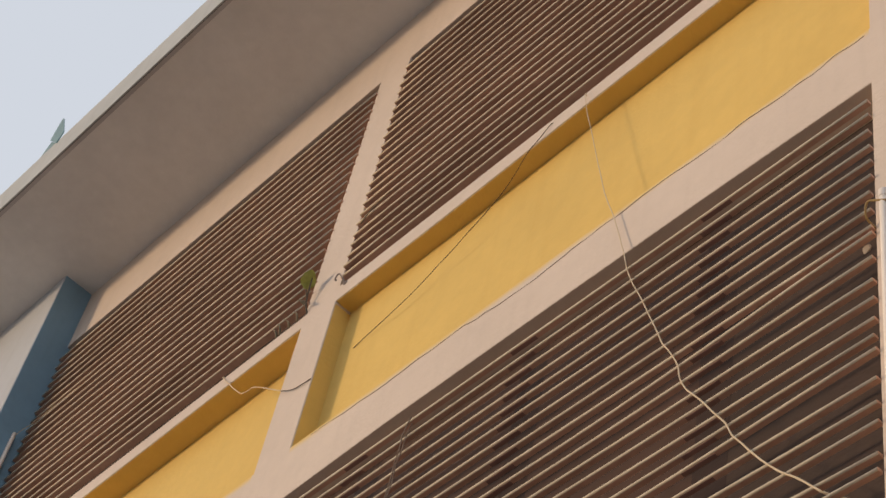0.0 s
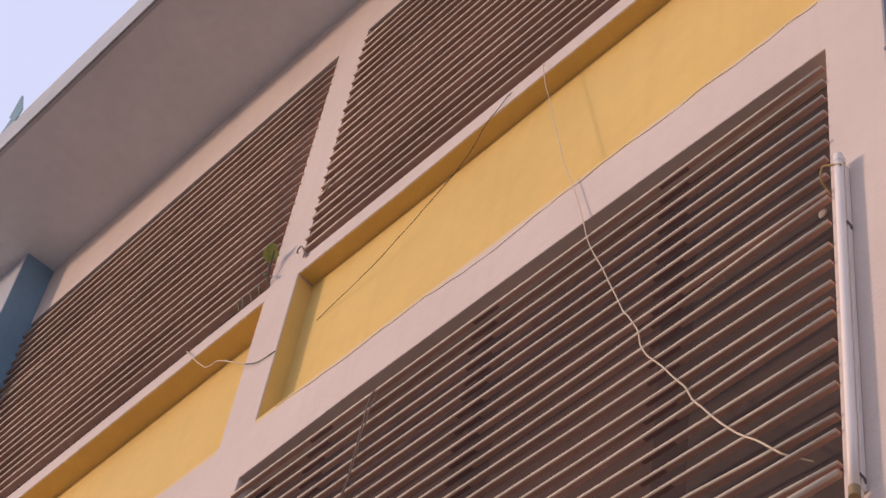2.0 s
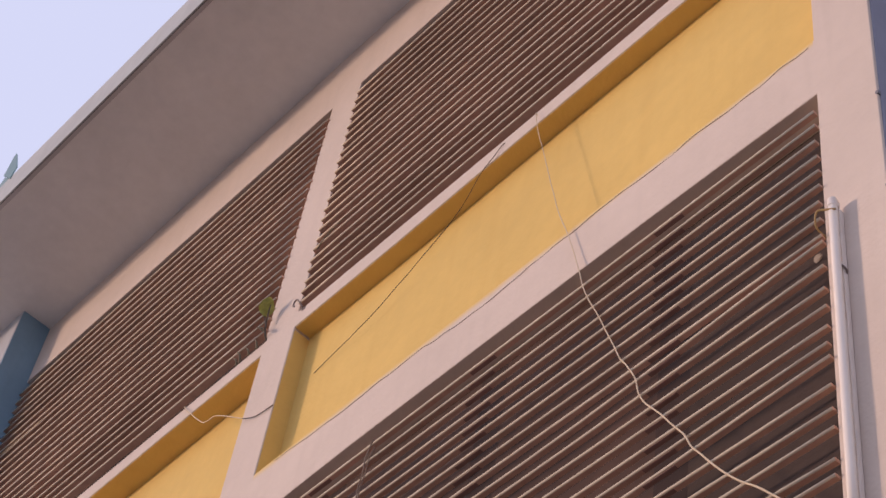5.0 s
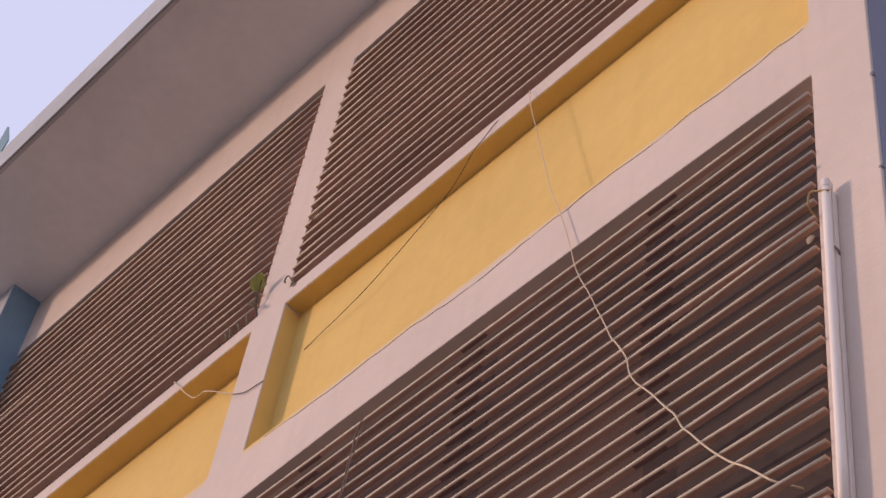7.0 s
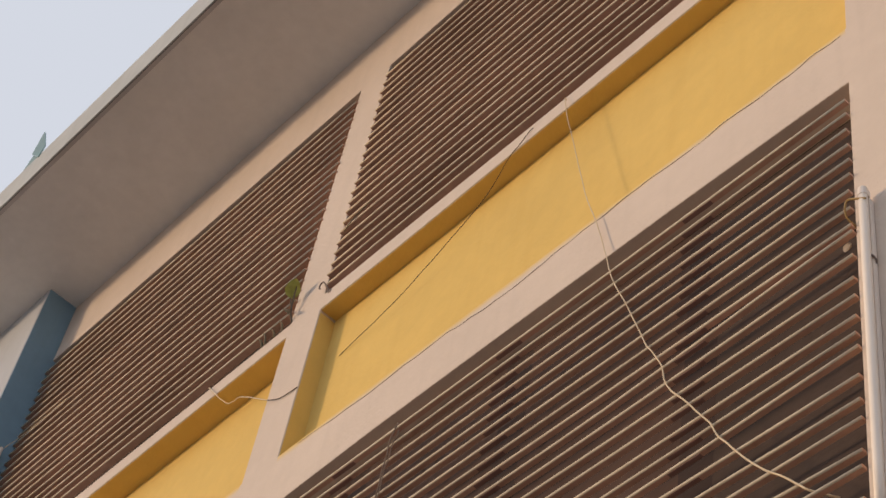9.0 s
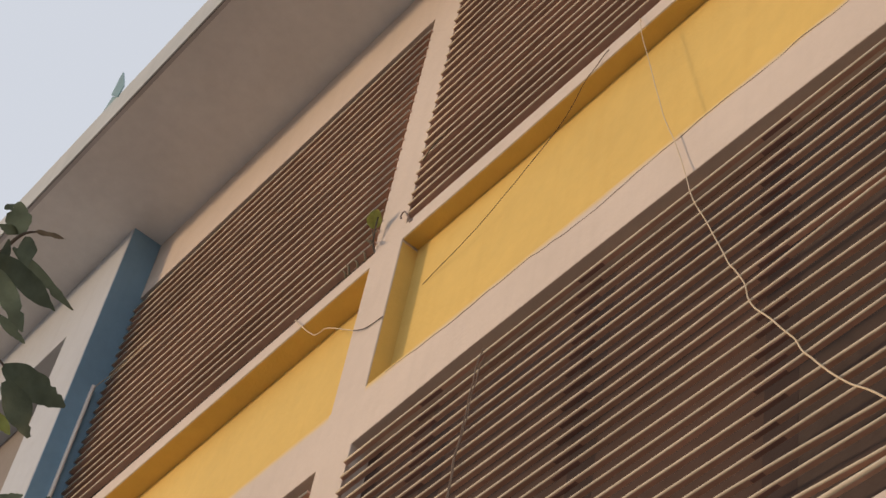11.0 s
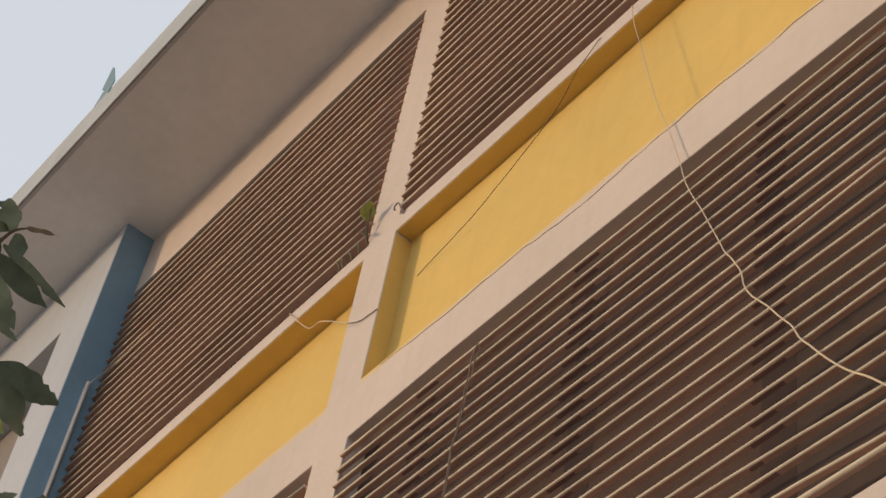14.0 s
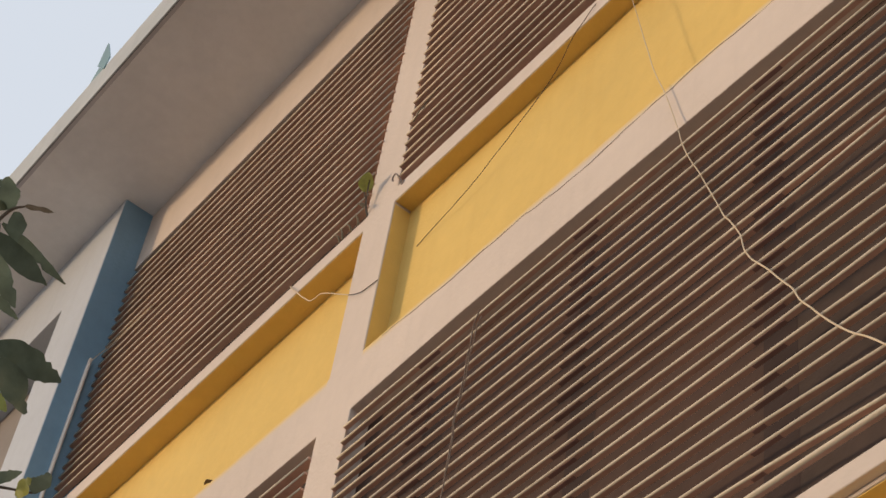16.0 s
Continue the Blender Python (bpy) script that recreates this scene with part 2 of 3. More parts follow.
LOW = HEAD - 2.987                # the storey below is a little taller
levels = [0, LOW, LOW + NICHE_BOT, LOW + NICHE_TOP, LOW + SILL, HEAD + 0.006, HEAD + NICHE_BOT, HEAD + NICHE_TOP, HEAD + SILL, HEAD + STOREY, HEAD + EAVE]
openings = [(i, j) for i in (0, 2, 3, 4, 5) for j in (2, 4, 6, 8)]
SILL_RISE = ((BAY_L, 0.0), (COL_L, -0.004), (COL_R, 0.020), (0.6, 0.025), (1.3, 0.030), (2.0, 0.052), (BAY_R, 0.052), (END, 0.052))
HEAD_RISE = ((BAY_L, -0.018), (COL_L, -0.008), (COL_R, 0.0), (0.6, 0.002), (1.3, 0.022), (2.0, 0.034), (BAY_R, 0.036), (END, 0.036))
hog = {(3, 5): 0.020, (4, 5): 0.021, (5, 5): 0.017, (6, 5): 0.003}    # the lintel is cast with a slight rise
for i in range(8):                # so are the sills above it
    hog[i, 7], hog[i, 8] = HEAD_RISE[i][1], SILL_RISE[i][1]
    hog[i, 9] = max(0.0, HEAD_RISE[i][0]) * 0.014
structure("wall_front", framed_wall([BAY_L, COL_L, COL_R, 0.6, 1.3, 2.0, BAY_R, END], levels, openings, 0.0, BACK, 0.0035, hog), CREAM, "cream painted concrete front wall with columns, beams and sills")
structure("wall_east", block(END - 0.12, END - 0.001, BACK, 6.0, 0, HEAD + EAVE), SLATE, "grey violet painted plaster side wall of the building")
structure("wall_return", block(END - 0.002, END + 0.004, 0.010, BACK + 0.2, 0, HEAD + EAVE, 0.002), SLATE, "grey violet painted return of the corner pillar")
for base in (LOW, HEAD):
    for x0, x1, deep in ((BAY_L, COL_L, NICHE + 0.030), (COL_R, BAY_R, NICHE)):
        structure("spandrel", block(x0, x1, deep, BACK, base + NICHE_BOT, base + NICHE_TOP + 0.036), YELLOW, "yellow painted recessed spandrel wall with rain stains")
        structure("niche_cheek", block(x0, x0 + 0.003, 0.005, deep, base + NICHE_BOT, base + NICHE_TOP - 0.018), YELLOW, "yellow painted cheek of a wall niche")
        head = bmesh.new()
        span = [p for p in HEAD_RISE if x0 <= p[0] <= x1]
        for (xa, za), (xb, zb) in zip(span, span[1:]):
            piece = block(xa + (0.004 if xa == x0 else 0), xb, 0.005, deep, base + NICHE_TOP - 0.003, base + NICHE_TOP + 0.001)
            for v in piece.verts:
                v.co.z += (za + (zb - za) * (v.co.x - xa) / (xb - xa)) if base == HEAD else 0.0
            me = bpy.data.meshes.new("piece")
            piece.to_mesh(me)
            piece.free()
            head.from_mesh(me)
            bpy.data.meshes.remove(me)
        bmesh.ops.remove_doubles(head, verts=head.verts, dist=0.0005)
        structure("niche_head", head, YELLOW, "yellow painted underside of a window sill")
structure("sill_nose", block(COL_R + 0.004, BAY_R - 0.002, -0.028, 0.002, LOW + 1.150, LOW + 1.212, 0.004), CREAM, "cream painted projecting window sill with worn edge")

# rooms behind the screens
structure("wall_back", block(BAY_L - 0.2, END - 0.12, 3.2, 3.3, 0, HEAD + EAVE), ROOM, "brown plastered back wall of the rooms")
structure("wall_partition", block(COL_L - 0.005, COL_R - 0.07, BACK, 3.2, HEAD - STOREY, HEAD + EAVE), ROOM, "brown plastered wall between two rooms")
structure("wall_west", block(BAY_L - 0.2, BAY_L - 0.08, BACK, 3.2, HEAD - STOREY, HEAD + EAVE), ROOM, "brown plastered side wall of the rooms")
for z in (HEAD - STOREY + SILL - 0.3, HEAD + SILL - 0.3):
    structure("floor", block(BAY_L - 0.08, END - 0.12, BACK, 3.2, z - 0.12, z), ROOM, "dusty concrete room floor")
for z in (HEAD + 0.06, HEAD + STOREY + 0.06):
    structure("ceiling", block(BAY_L - 0.08, END - 0.12, BACK, 3.2, z, z + 0.12), ROOM, "brown stained plaster ceiling of a room")

# rear of the building
structure("wall_rear", block(-9.0, END, 6.0, 6.2, 0, HEAD + EAVE), SLATE, "grey violet plaster rear wall")
structure("wall_far", block(-9.0, -8.8, BACK, 6.0, 0, HEAD + EAVE), SLATE, "grey violet plaster far side wall")

# roof with overhang
roof = empty("roof", 0, 0, 0)
tagged(roof, "flat concrete roof slab with a wide overhang", "roof", kind="structure")
part("slab", block(-9.0, 7.0, ROOF_EDGE + 0.006, 6.4, HEAD + EAVE, HEAD + ROOF_TOP - 0.02), SOFFIT, roof, "grey brown plastered overhang seen from below")
part("fascia", block(-9.0, 7.0, ROOF_EDGE - 0.002, ROOF_EDGE + 0.005, HEAD + EAVE - 0.001, HEAD + ROOF_TOP, 0.002), FASCIA, roof, "pale weathered roof edge")
# thin dark strip draws the line under the fascia
part("drip_edge", block(-9.0, 7.0, ROOF_EDGE + 0.0055, ROOF_EDGE + 0.009, HEAD + EAVE - 0.006, HEAD + EAVE - 0.0005), GROOVE, roof, "dark drip edge")
part("drip_band", block(-9.0, 7.0, ROOF_EDGE + 0.0095, ROOF_EDGE + 0.030, HEAD + EAVE - 0.005, HEAD + EAVE - 0.0005, 0.001), DRIP, roof, "grey unpainted drip band")

# projecting wing beside the left bay
WIN_X, WIN_Z = -3.144, 2.79
structure("wing_wall", framed_wall([-9.0, -5.6, WIN_X, BAY_L - 0.004], [0, HEAD + 0.9, HEAD + WIN_Z, HEAD + EAVE], [(1, 1)], WING, BACK, 0.004), WHITE, "grey white plaster front of the projecting wing")
structure("wing_cheek", block(BAY_L - 0.0045, BAY_L, WING + 0.004, BACK, 0, HEAD + EAVE), BLUE, "blue painted side of the projecting wing")
structure("window_1", block(-5.6, WIN_X, 0.02, 0.06, HEAD + 0.9, HEAD + WIN_Z), SHUTTER, "closed grey brown window shutter set deep in the wing")


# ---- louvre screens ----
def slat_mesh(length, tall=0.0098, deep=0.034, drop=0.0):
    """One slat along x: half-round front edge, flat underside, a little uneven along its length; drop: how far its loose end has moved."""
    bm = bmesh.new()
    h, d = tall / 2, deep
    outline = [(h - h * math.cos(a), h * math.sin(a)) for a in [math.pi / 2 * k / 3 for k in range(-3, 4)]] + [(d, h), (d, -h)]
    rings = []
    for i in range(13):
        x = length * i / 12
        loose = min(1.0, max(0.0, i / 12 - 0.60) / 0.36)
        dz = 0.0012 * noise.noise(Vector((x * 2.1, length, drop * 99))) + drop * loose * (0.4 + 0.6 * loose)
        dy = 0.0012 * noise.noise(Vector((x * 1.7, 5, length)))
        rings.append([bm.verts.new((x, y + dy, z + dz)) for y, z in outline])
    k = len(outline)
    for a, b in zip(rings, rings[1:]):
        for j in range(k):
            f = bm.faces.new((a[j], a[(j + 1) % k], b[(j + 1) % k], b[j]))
            # faces behind the round front are coloured browner and darker than the cream
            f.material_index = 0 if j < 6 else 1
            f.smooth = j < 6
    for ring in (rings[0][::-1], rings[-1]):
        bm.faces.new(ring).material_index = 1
    return mesh_of(bm, "slat", SLAT, SLAT_BROWN)


rng = random.Random(7)


def louvre_screen(x0, x1, top, left, right, posts, label, rise=(0.0, 0.0)):
    """A bay's screen: boards and battens behind, a slat for every pair of end heights; rise: the slope of the top slat, and what each one below adds."""
    thing = empty("louvre_screen", x0, 0, top)
    tagged(thing, label, "louvre screen", "louvre screens of the facade")
    low = min(left[-1], right[-1]) - 0.01
    # dark brown boards close the gaps behind the slats, narrow darker ones at joints
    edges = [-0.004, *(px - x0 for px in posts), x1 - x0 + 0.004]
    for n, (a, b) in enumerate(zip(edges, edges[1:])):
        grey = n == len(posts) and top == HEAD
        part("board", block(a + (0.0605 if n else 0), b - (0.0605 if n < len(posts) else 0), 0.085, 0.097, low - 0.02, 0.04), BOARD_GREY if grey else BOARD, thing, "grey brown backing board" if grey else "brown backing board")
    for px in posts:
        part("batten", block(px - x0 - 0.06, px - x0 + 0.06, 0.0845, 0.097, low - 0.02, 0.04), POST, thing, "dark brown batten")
    # unseen cream strip, added to bounce sunlight up onto the lintel underside
    part("head_rail", block(0.002, x1 - x0 - 0.002, 0.079, 0.0842, -0.020, 0.002, 0.001), SLAT, thing, "hidden cream strip that bounces sun onto the lintel")
    length = x1 - x0 + (-0.008 if top == HEAD else 0.006)
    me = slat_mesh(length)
    # thin dark pads, added to darken the slat undersides near the battens
    pad = mesh_of(block(-0.055, 0.055, 0.006, 0.020, -0.0065, -0.0046), "dark_pad", DARK_PAD)
    for n, (a, b) in enumerate(zip(left, right)):
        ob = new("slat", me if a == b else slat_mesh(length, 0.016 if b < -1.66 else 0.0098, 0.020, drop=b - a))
        ob.parent = thing
        ob.matrix_local = pose(0.004 + rng.uniform(-0.003, 0.004), -0.015 + rng.uniform(-0.002, 0.002), a - 0.004 + rng.uniform(-0.0025, 0.0025), rng.uniform(-4, 4), -math.degrees(rise[0] + rise[1] * n), 0)
        for px in posts if top == HEAD else ():
            t = min(1.0, max(0.0, (px - x0) / length - 0.60) / 0.36)
            dark_pad = new("dark_pad", pad)
            dark_pad.parent = ob
            dark_pad.matrix_local = pose(px - x0 + 0.045, 0, (b - a) * t * (0.4 + 0.6 * t))
    return thing


even_left = [-0.112 - 0.0698 * i for i in range(23)]
even_right = [-0.112 - 0.0703 * i for i in range(23)]
worn_right = [-0.086, -0.151, -0.224, -0.298, -0.369, -0.443, -0.511, -0.584, -0.657, -0.685, -0.786, -0.872, -0.947,
              -1.017, -1.082, -1.136, -1.237, -1.314, -1.381, -1.482, -1.533, -1.633, -1.662]
worn_left = [-0.091 - 0.0711 * i + (0.012 if i == 19 else 0.0) for i in range(23)]
louvre_screen(COL_R, BAY_R, HEAD, worn_left, worn_right, (0.43, 1.22, 2.01), "cream painted louvre screen with sagging and displaced slats")
louvre_screen(BAY_L, COL_L, HEAD, worn_left, worn_left, (-2.2, -1.4, -0.65), "cream painted louvre screen with even horizontal slats")
louvre_screen(COL_R, BAY_R, HEAD + STOREY, even_right, even_right, (0.43, 1.22, 2.01), "cream painted louvre screen with even horizontal slats under the eaves", (0.006, 0.0007))
louvre_screen(BAY_L, COL_L, HEAD + STOREY, even_left, even_left, (-2.2, -1.4, -0.65), "cream painted louvre screen with weathered slats beside the blue wing")


# ---- tube lamps ----
def tube_lamp(m, label):
    """A fluorescent tube on its batten, 1.2 m, hanging down from its origin; it stands out along -y."""
    thing = new("tube_lamp")
    tagged(thing, label, "lamp", "tube lamps on the walls")
    part("batten", block(-0.008, 0.009, -0.018, -0.001, -1.17, -0.02, 0.003), LAMP_WHITE, thing, "white metal batten")
    line = [Vector((0, -0.033, -0.012 - 1.17 * k / 6)) for k in range(7)]
    part("tube", tube(line, 0.0122, 16), TUBE_GLASS, thing, "unlit milky glass tube", smooth=True)
    for z0, z1, mat, text in ((-0.022, 0.006, LAMP_WHITE, "white end cap"), (-1.204, -1.176, BURNT, "scorched brown end cap")):
        part("end_cap", tube([Vector((0, -0.033, z0)), Vector((0, -0.033, z1))], 0.0134, 16), mat, thing, text)
        part("holder", block(-0.011, 0.011, -0.03, -0.016, (z0 + z1) / 2 - 0.012, (z0 + z1) / 2 + 0.012, 0.002), LAMP_WHITE, thing, "white tube holder")
    for z in (-0.262, -1.132):
        part("clip", tube(smooth_line([(-0.006, -0.019, z + 0.010), (0.004, -0.021, z + 0.006), (0.010, -0.020, z - 0.003), (0.013, -0.012, z - 0.012), (0.008, -0.006, z - 0.018)], 4), 0.0030, 6), IRON, thing, "rusty bent fixing clip")
    thing.matrix_world = m
    return thing


tube_lamp(pose(2.671, 0, HEAD - 0.596), "unlit tube lamp on the cream corner pillar")
tube_lamp(pose(BAY_L, -0.068, HEAD + 2.174, 0, 0, 90) @ Matrix.Diagonal((0.75, 0.75, 1, 1)), "unlit tube lamp on the blue wing wall")


# ---- cables and small things ----
def cable(name, points, radius, mat, label, wobble=0.0, steps=8, taper=1.0):
    line = smooth_line([(x, y, HEAD + z) for x, y, z in points], steps)
    if wobble:
        line = [q + wobble * Vector((noise.noise(q * 9), 0.3 * noise.noise(q * 11), noise.noise(q * 10 + Vector((3, 1, 2))))) for q in line]
    return tagged(part(name, tube(line, radius, 6, taper), mat, smooth=True), label, "cable")


cable("cable", [(1.358, 0.004, 1.222), (1.369, -0.015, 1.208), (1.405, -0.02, 1.043), (1.443, -0.02, 0.899), (1.466, -0.02, 0.807), (1.504, -0.02, 0.653),
                (1.535, -0.02, 0.536), (1.565, -0.02, 0.419), (1.594, -0.02, 0.330), (1.618, -0.02, 0.263), (1.665, -0.02, 0.103), (1.700, -0.024, -0.013),
                (1.728, -0.026, -0.120), (1.753, -0.022, -0.200), (1.795, -0.022, -0.299), (1.823, -0.022, -0.372), (1.854, -0.022, -0.452),
                (1.883, -0.022, -0.528), (1.908, -0.022, -0.597), (1.934, -0.022, -0.645), (1.972, -0.022, -0.728), (1.987, -0.022, -0.797),
                (2.012, -0.022, -0.855), (2.036, -0.022, -0.892), (2.074, -0.022, -0.948), (2.105, -0.022, -1.000), (2.140, -0.022, -1.056),
                (2.161, -0.022, -1.092), (2.185, -0.022, -1.150), (2.219, -0.022, -1.202), (2.246, -0.022, -1.246), (2.289, -0.022, -1.312),
                (2.340, -0.022, -1.378), (2.393, -0.022, -1.435), (2.443, -0.020, -1.496), (2.466, -0.010, -1.520), (2.503, 0.045, -1.525)],
      0.0017, CABLE_PALE, "pale slack cable hanging in front of the slats", 0.0012, taper=1.7)
cable("cable", [(1.195, 0.004, 1.22), (1.180, -0.005, 1.20), (1.134, -0.010, 1.145), (1.085, -0.010, 1.107), (0.973, 0.0, 0.986), (0.778, 0.02, 0.928), (0.534, 0.045, 0.883), (0.358, 0.055, 0.848), (0.102, 0.077, 0.845)],
      0.0016, CABLE_DARK, "thin dark cable sagging into a yellow niche", 0.004)
cable("cable", [(-0.735, 0.004, 1.222), (-0.728, -0.006, 1.205), (-0.594, -0.02, 1.044), (-0.497, -0.02, 0.934), (-0.442, -0.02, 0.904), (-0.382, -0.02, 0.885), (-0.181, -0.012, 0.726)],
      0.0024, CABLE_PALE, "short pale cable end hanging from a sill", 0.003)
cable("cable", [(-0.181, -0.012, 0.726), (-0.107, -0.006, 0.685), (-0.044, -0.005, 0.673), (0.002, -0.003, 0.672)],
      0.0022, CABLE_DARK, "dark cable end crossing the column", 0.002)
cable("cable", [(0.12, -0.001, 0.288), (0.413, -0.001, 0.267), (0.867, -0.001, 0.272), (0.953, -0.001, 0.264), (1.123, -0.001, 0.246), (1.284, -0.001, 0.248),
                (1.415, -0.001, 0.256), (1.568, -0.001, 0.268), (1.631, -0.001, 0.270), (1.792, -0.001, 0.278), (1.914, -0.001, 0.273), (2.033, -0.001, 0.271),
                (2.150, -0.001, 0.281), (2.310, -0.001, 0.268), (2.45, -0.001, 0.272), (2.6, -0.001, 0.280)], 0.0010, CABLE_BLUE, "thin grey cable lying along the beam edge", 0.010, 12)
cable("cable", [(2.618, 0.01, -0.665), (2.612, -0.028, -0.645), (2.632, -0.05, -0.622), (2.66, -0.046, -0.632), (2.685, -0.04, -0.646)], 0.003, BURNT, "brown lamp lead looping out of the slats")
cable("twine", [(0.777, -0.028, -0.11), (0.765, -0.03, -0.19), (0.752, -0.03, -0.28), (0.745, -0.03, -0.36), (0.738, -0.03, -0.50), (0.732, -0.03, -0.64), (0.728, -0.03, -0.85), (0.72, -0.03, -1.1)],
      0.0024, STRING, "brown twine tied round the slats", 0.02)
cable("twine", [(0.800, -0.028, -0.16), (0.77, -0.03, -0.26), (0.757, -0.03, -0.40), (0.742, -0.03, -0.56), (0.735, -0.03, -0.80)],
      0.002, STRING, "loose brown twine end on the slats", 0.025)

cable("cable", [(-2.722, -0.060, 2.178), (-2.694, -0.045, 2.215), (-2.645, -0.032, 2.233), (-2.575, -0.024, 2.250), (-2.403, -0.021, 2.252), (-2.315, -0.021, 2.252), (-2.229, -0.020, 2.246)],
      0.0018, CABLE_PALE, "thin pale lamp lead running along a slat", 0.004)

for cz, ch in ((-0.19, 0.016), (-0.62, 0.009), (0.42, 0.012), (-1.02, 0.010)):
    chip = part("plaster_chip", block(END - 0.006, END + 0.0046, -0.0012, 0.012, HEAD + cz - ch, HEAD + cz, 0.001), CHIP)
    tagged(chip, "small dark chip in the plaster of the pillar edge", "chip", "chips on the pillar edge")
hook_line = smooth_line([(x, y, HEAD + z) for x, y, z in ((0.034, 0.0, 1.217), (0.030, -0.012, 1.240), (0.020, -0.020, 1.262), (0.004, -0.022, 1.285),
                                                          (-0.012, -0.022, 1.283), (-0.018, -0.020, 1.265), (-0.008, -0.020, 1.255))], 5)
hook = part("hook", tube(hook_line, 0.0034, 8), IRON, smooth=True)
tagged(hook, "rusty iron hook fixed in the cream column", "hook")

stick = part("stick", tube(smooth_line([(0.036, -0.012, HEAD + 1.602), (0.10, -0.023, HEAD + 1.62), (0.215, -0.023, HEAD + 1.655)], 4), 0.003, 6, 0.6), WEED)
tagged(stick, "thin dry stick caught between the slats", "stick")
for n, (sx, sz, sw) in enumerate(((0.045, 1.668, 0.030), (0.066, 1.50, 0.022), (0.062, 1.57, 0.018), (2.580, -0.706, 0.013))):
    rag = bmesh.new()
    bmesh.ops.create_icosphere(rag, subdivisions=2, radius=sw)
    for v in rag.verts:
        v.co *= 1 + 0.45 * noise.noise(v.co * 60 + Vector((n, 0, 0)))
        v.co = Vector((sx + v.co.x, 0.012 + v.co.y * 0.5, HEAD + sz + v.co.z * 1.1))
    tagged(part("paper_scrap", rag, SCRAP), "crumpled pale scrap stuffed between the slats", "scrap", "scraps between the slats")

scrap = part("wall_anchor", block(0.024, 0.046, -0.004, 0.02, HEAD + 1.214, HEAD + 1.232, 0.004), IRON)
tagged(scrap, "rusty anchor plate at the foot of the hook", "anchor")


def leaf_mesh(length, width, mat, fold=0.04, droop=0.08, name="leaf", seed=0, torn=0.0):
    """A pointed leaf along +x with a middle rib, a wavy and partly torn rim and a drooping tip."""
    bm = bmesh.new()
    rows_ = []
    n = 16
    for i in range(n + 1):
        t = i / n
        w = width / 2 * math.sin(math.pi * min(1, t * 0.95 + 0.03)) ** 0.7 * (1 - 0.30 * t)
        z = -droop * length * t * t
        wave = 0.10 * width * math.sin(t * 11 + seed)
        row = []
        for s in (-1, -0.55, 0, 0.55, 1):
            rim = 1 + 0.14 * noise.noise(Vector((t * 6, s * 3, seed))) * abs(s)
            if torn and t > 0.6 and abs(s) == 1:
                rim -= torn * max(0.0, noise.noise(Vector((t * 14, s * 7, seed + 5))))
            row.append(bm.verts.new((length * t, s * w * rim, z + abs(s) * fold * w + wave * s * abs(s) * 0.5)))
        rows_.append(row)
    for a, b in zip(rows_, rows_[1:]):
        for k in range(4):
            bm.faces.new((a[k], a[k + 1], b[k + 1], b[k]))
    return mesh_of(bm, name, mat, smooth=True)


def put_leaf(name, me, base, tip, turn, parent):
    """A leaf from base to tip, turned about its own length."""
    way = (Vector(tip) - Vector(base))
    ob = new(name, me)
    along = way.normalized()
    up = Vector((-0.55, 0.30, 0.78))
    up = (up - along * up.dot(along)).normalized()
    q = Matrix((along, up.cross(along), up)).transposed().to_4x4()
    s = way.length / max(1e-6, me.vertices[-3].co.x)
    ob.matrix_world = Matrix.Translation(base) @ q @ pose(0, 0, 0, turn, 0, 0) @ Matrix.Diagonal((s, s, s, 1))
    ob.parent = parent
    return ob


# seedling in the sill corner beside the column
seedling = new("seedling")
tagged(seedling, "small green seedling growing from the sill corner", "plant")
part("stem", tube(smooth_line([(-0.20, 0.004, HEAD + 1.21), (-0.195, -0.02, HEAD + 1.26), (-0.17, -0.04, HEAD + 1.33), (-0.16, -0.045, HEAD + 1.37)], 4), 0.005, 6, 0.5), BARK, seedling)
part("stem", tube(smooth_line([(-0.19, -0.03, HEAD + 1.29), (-0.20, -0.045, HEAD + 1.36), (-0.21, -0.05, HEAD + 1.43)], 4), 0.003, 6, 0.5), BARK, seedling)
young = leaf_mesh(0.09, 0.085, LEAF_YOUNG, 0.1, 0.05, seed=2)
dry_young = leaf_mesh(0.09, 0.05, WEED, 0.6, 0.2)
put_leaf("leaf", young, (-0.195, -0.04, HEAD + 1.33), (-0.145, -0.066, HEAD + 1.39), 20, seedling)
put_leaf("leaf", dry_young, (-0.195, -0.03, HEAD + 1.27), (-0.185, -0.06, HEAD + 1.215), 30, seedling)["label"] = "grey withered leaf"
weeds = new("dry_weed")
tagged(weeds, "dry brown weed stubs on the sill edge", "plant")
for wx, wh in ((-0.26, 0.045), (-0.31, 0.03), (-0.37, 0.055), (-0.39, 0.03)):
    part("stem", tube(smooth_line([(wx, 0.0, HEAD + 1.212), (wx + 0.006, -0.012, HEAD + 1.212 + wh * 0.6), (wx - 0.004, -0.02, HEAD + 1.212 + wh)], 3), 0.006, 6, 0.5), WEED, weeds)
dry = leaf_mesh(0.06, 0.035, LEAF_DRY, 0.6, 0.4)
fallen = new("fallen_leaf", dry)
fallen.matrix_world = pose(-1.05, 0.0, HEAD + 0.312, 20, -15, 15)
tagged(fallen, "dry brown leaf lying on the beam edge", "leaf")

# broken teal sheet standing on the roof edge
sheet = new("plastic_sheet")
tagged(sheet, "torn translucent teal plastic sheet on the roof edge", "sheet")


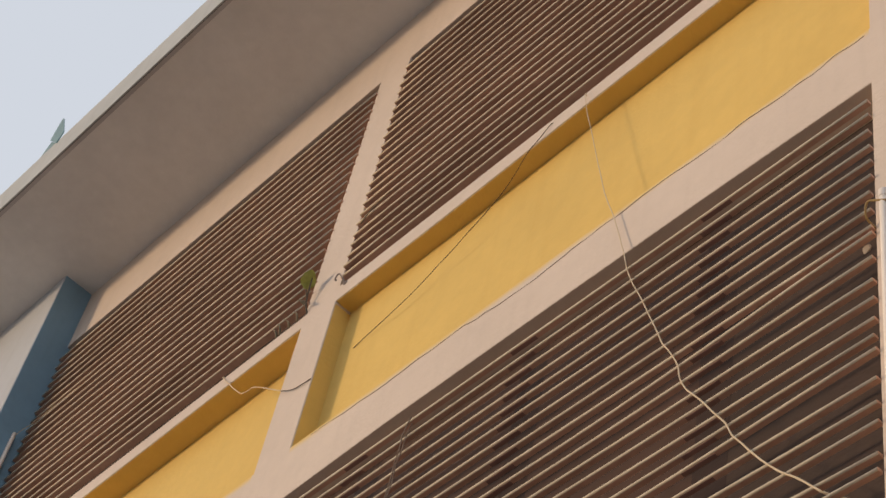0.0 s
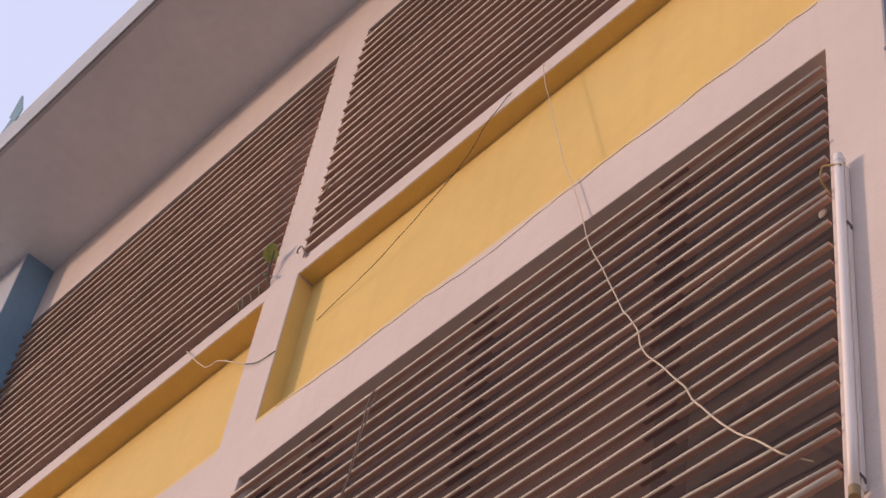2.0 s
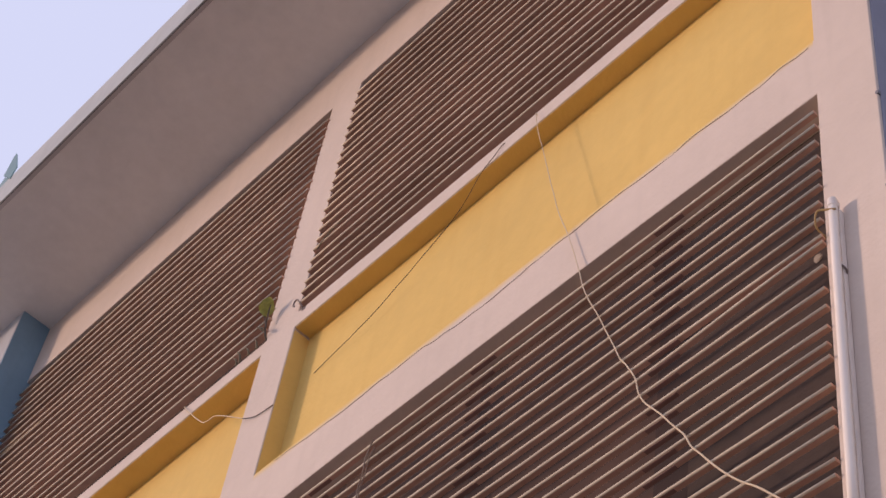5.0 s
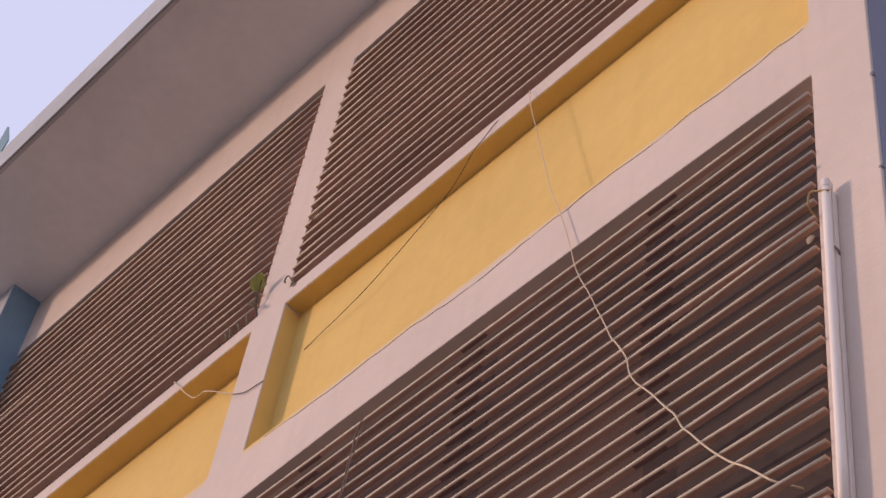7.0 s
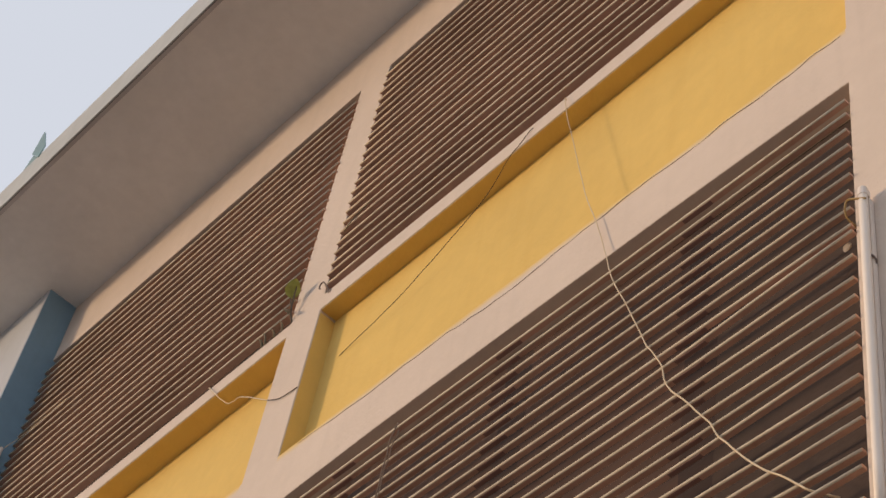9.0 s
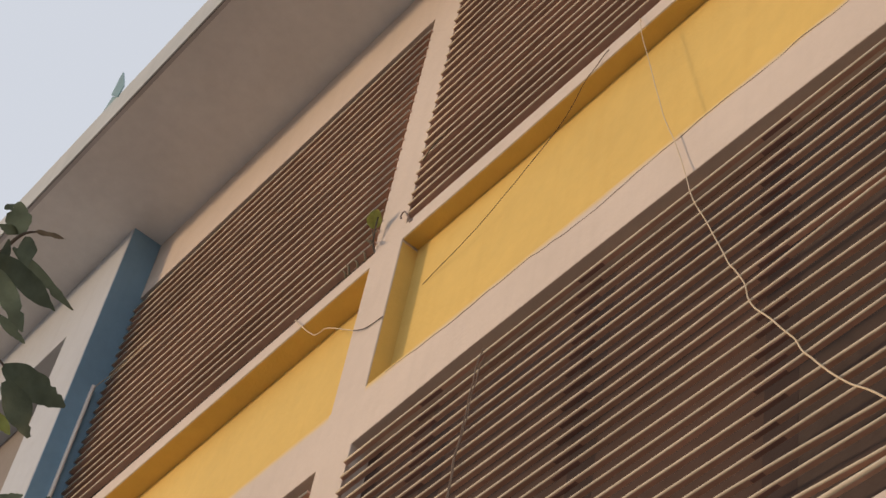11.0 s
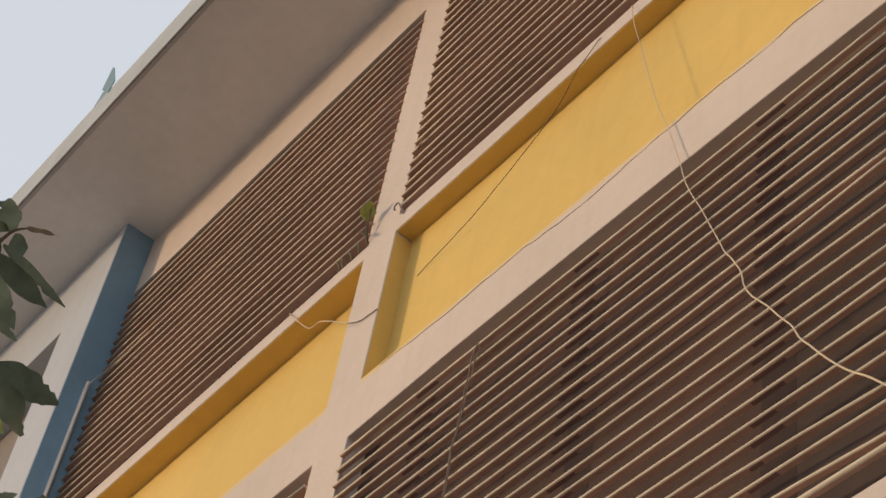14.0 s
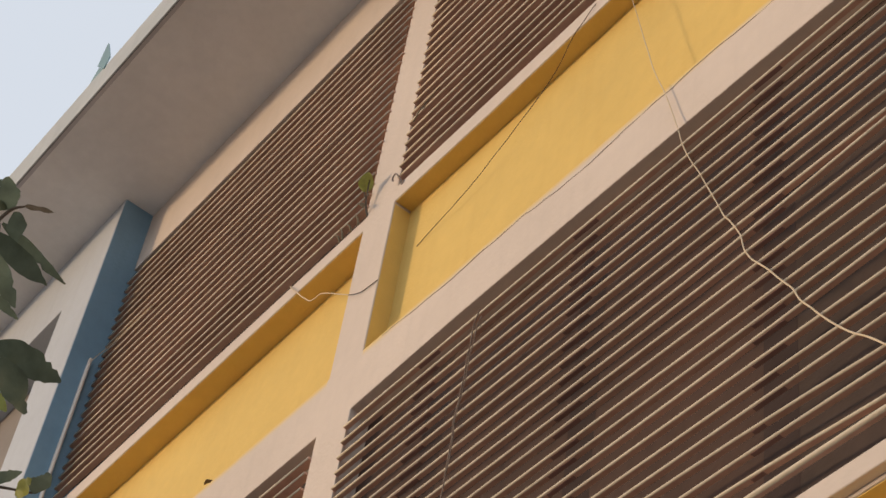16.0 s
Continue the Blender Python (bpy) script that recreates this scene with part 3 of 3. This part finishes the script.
def blade(points, thick=0.006):
    bm = bmesh.new()
    front = [bm.verts.new((x, y, HEAD + z)) for x, y, z in points]
    back = [bm.verts.new((x, y + thick, HEAD + z)) for x, y, z in points]
    bm.faces.new(front)
    bm.faces.new(back[::-1])
    k = len(points)
    for i in range(k):
        bm.faces.new((front[i], back[i], back[(i + 1) % k], front[(i + 1) % k]))
    return bm


part("panel", blade([(-2.56, -0.690, 3.62), (-2.28, -0.690, 3.62), (-2.255, -0.690, 3.63), (-2.386, -0.690, 3.77), (-2.44, -0.690, 3.66)]), TEAL, sheet)
part("panel", blade([(-2.388, -0.70, 3.775), (-2.250, -0.70, 3.62), (-2.222, -0.70, 3.70), (-2.345, -0.70, 3.945), (-2.363, -0.70, 3.970), (-2.372, -0.70, 3.950)]), TEAL, sheet)
part("strip", tube(smooth_line([(-2.445, -0.695, 3.665), (-2.475, -0.695, 3.655), (-2.485, -0.695, 3.62), (-2.47, -0.695, 3.60)], 4), 0.004, 6), LAMP_WHITE, sheet, "white bent strip")

# ---- tree beside the path: branch tips with large leaves ----
tree = new("tree")
tagged(tree, "young tree with large glossy dark green leaves", "tree")
trunk_line = smooth_line([(0.10, -2.75, 0.0), (0.14, -2.68, 1.4), (0.24, -2.5, 2.8), (0.46, -2.2, 3.9), (0.742, -1.93, 4.40), (0.93, -1.82, 4.61), (1.06, -1.73, 4.69)], 6)
part("trunk", tube(trunk_line, 0.075, 10, 0.11), BARK, tree, smooth=True)
for limb in (
    [(1.03, -1.75, 4.67), (1.154, -1.730, 4.690), (1.260, -1.715, 4.760), (1.329, -1.703, 4.816), (1.369, -1.692, 4.852), (1.387, -1.681, 4.867), (1.406, -1.667, 4.868)],
    [(0.93, -1.82, 4.61), (1.081, -1.673, 4.590), (1.148, -1.614, 4.633), (1.222, -1.581, 4.645), (1.232, -1.560, 4.636)],
    [(0.742, -1.93, 4.40), (0.960, -1.612, 4.462), (1.021, -1.435, 4.441), (1.081, -1.319, 4.440)],
    [(0.46, -2.2, 3.9), (0.40, -1.9, 4.2), (0.38, -1.7, 4.35)],
    [(0.24, -2.5, 2.8), (0.55, -2.7, 3.3), (0.75, -2.75, 3.6)],
):
    part("limb", tube(smooth_line(limb, 5), 0.008, 7, 0.3), BARK, tree, smooth=True)
broad_leaf, long_leaf = leaf_mesh(0.16, 0.08, LEAF), leaf_mesh(0.16, 0.05, LEAF)
for mat, base, tip, wide, turn in (
    (LEAF, (1.370, -1.691, 4.867), (1.426, -1.735, 4.901), 0.85, 12),
    (LEAF, (1.370, -1.693, 4.868), (1.376, -1.742, 4.855), 0.6, -15),
    (LEAF, (1.359, -1.742, 4.923), (1.390, -1.734, 4.923), 0.60, 25),
    (WILT, (1.406, -1.667, 4.868), (1.448, -1.609, 4.866), 0.5, 62),
    (LEAF, (1.398, -1.677, 4.849), (1.372, -1.642, 4.787), 0.7, 10),
    (LEAF, (1.355, -1.686, 4.838), (1.363, -1.501, 4.770), 0.17, -8),
    (LEAF, (1.365, -1.709, 4.781), (1.380, -1.542, 4.727), 0.37, 15),
    (LEAF, (1.348, -1.692, 4.761), (1.315, -1.576, 4.670), 0.36, -20),
    (LEAF, (1.375, -1.707, 4.833), (1.328, -1.676, 4.752), 0.30, 20),
    (LEAF, (1.274, -1.634, 4.716), (1.285, -1.551, 4.676), 0.30, -12),
    (LEAF, (1.229, -1.562, 4.635), (1.270, -1.403, 4.601), 0.5, 5),
    (LEAF, (1.230, -1.544, 4.601), (1.214, -1.433, 4.518), 0.62, 18),
    (LEAF_YOUNG, (1.214, -1.525, 4.638), (1.222, -1.501, 4.610), 0.50, 30),
    (LEAF_YOUNG, (1.179, -1.520, 4.553), (1.186, -1.471, 4.514), 0.50, -10),
    (LEAF, (1.045, -1.415, 4.431), (1.150, -1.378, 4.428), 0.30, 10),
    (LEAF, (1.081, -1.319, 4.440), (1.170, -1.328, 4.445), 0.60, 25),
    (LEAF_YOUNG, (1.060, -1.347, 4.426), (1.140, -1.350, 4.430), 0.50, -20),
):
    put_leaf("leaf", leaf_mesh(0.16, 0.16 * wide, mat, seed=wide * 20 + turn, torn=0.7), base, tip, turn, tree)
# the rest of the crown, lower and further along the trunk
for k in range(150):
    c = Vector(rng.choice(((0.55, -2.35, 3.95), (0.38, -1.95, 4.0), (0.62, -2.65, 3.45), (0.25, -2.6, 3.3), (0.75, -2.1, 4.15))))
    base = c + Vector((rng.gauss(0, 0.16), rng.gauss(0, 0.16), rng.gauss(0, 0.14)))
    tip = base + Vector((rng.uniform(-1, 1), rng.uniform(-1, 1), rng.uniform(-0.9, 0.3))).normalized() * rng.uniform(0.11, 0.18)
    put_leaf("leaf", rng.choice((broad_leaf, long_leaf)), base, tip, rng.uniform(-50, 50), tree)
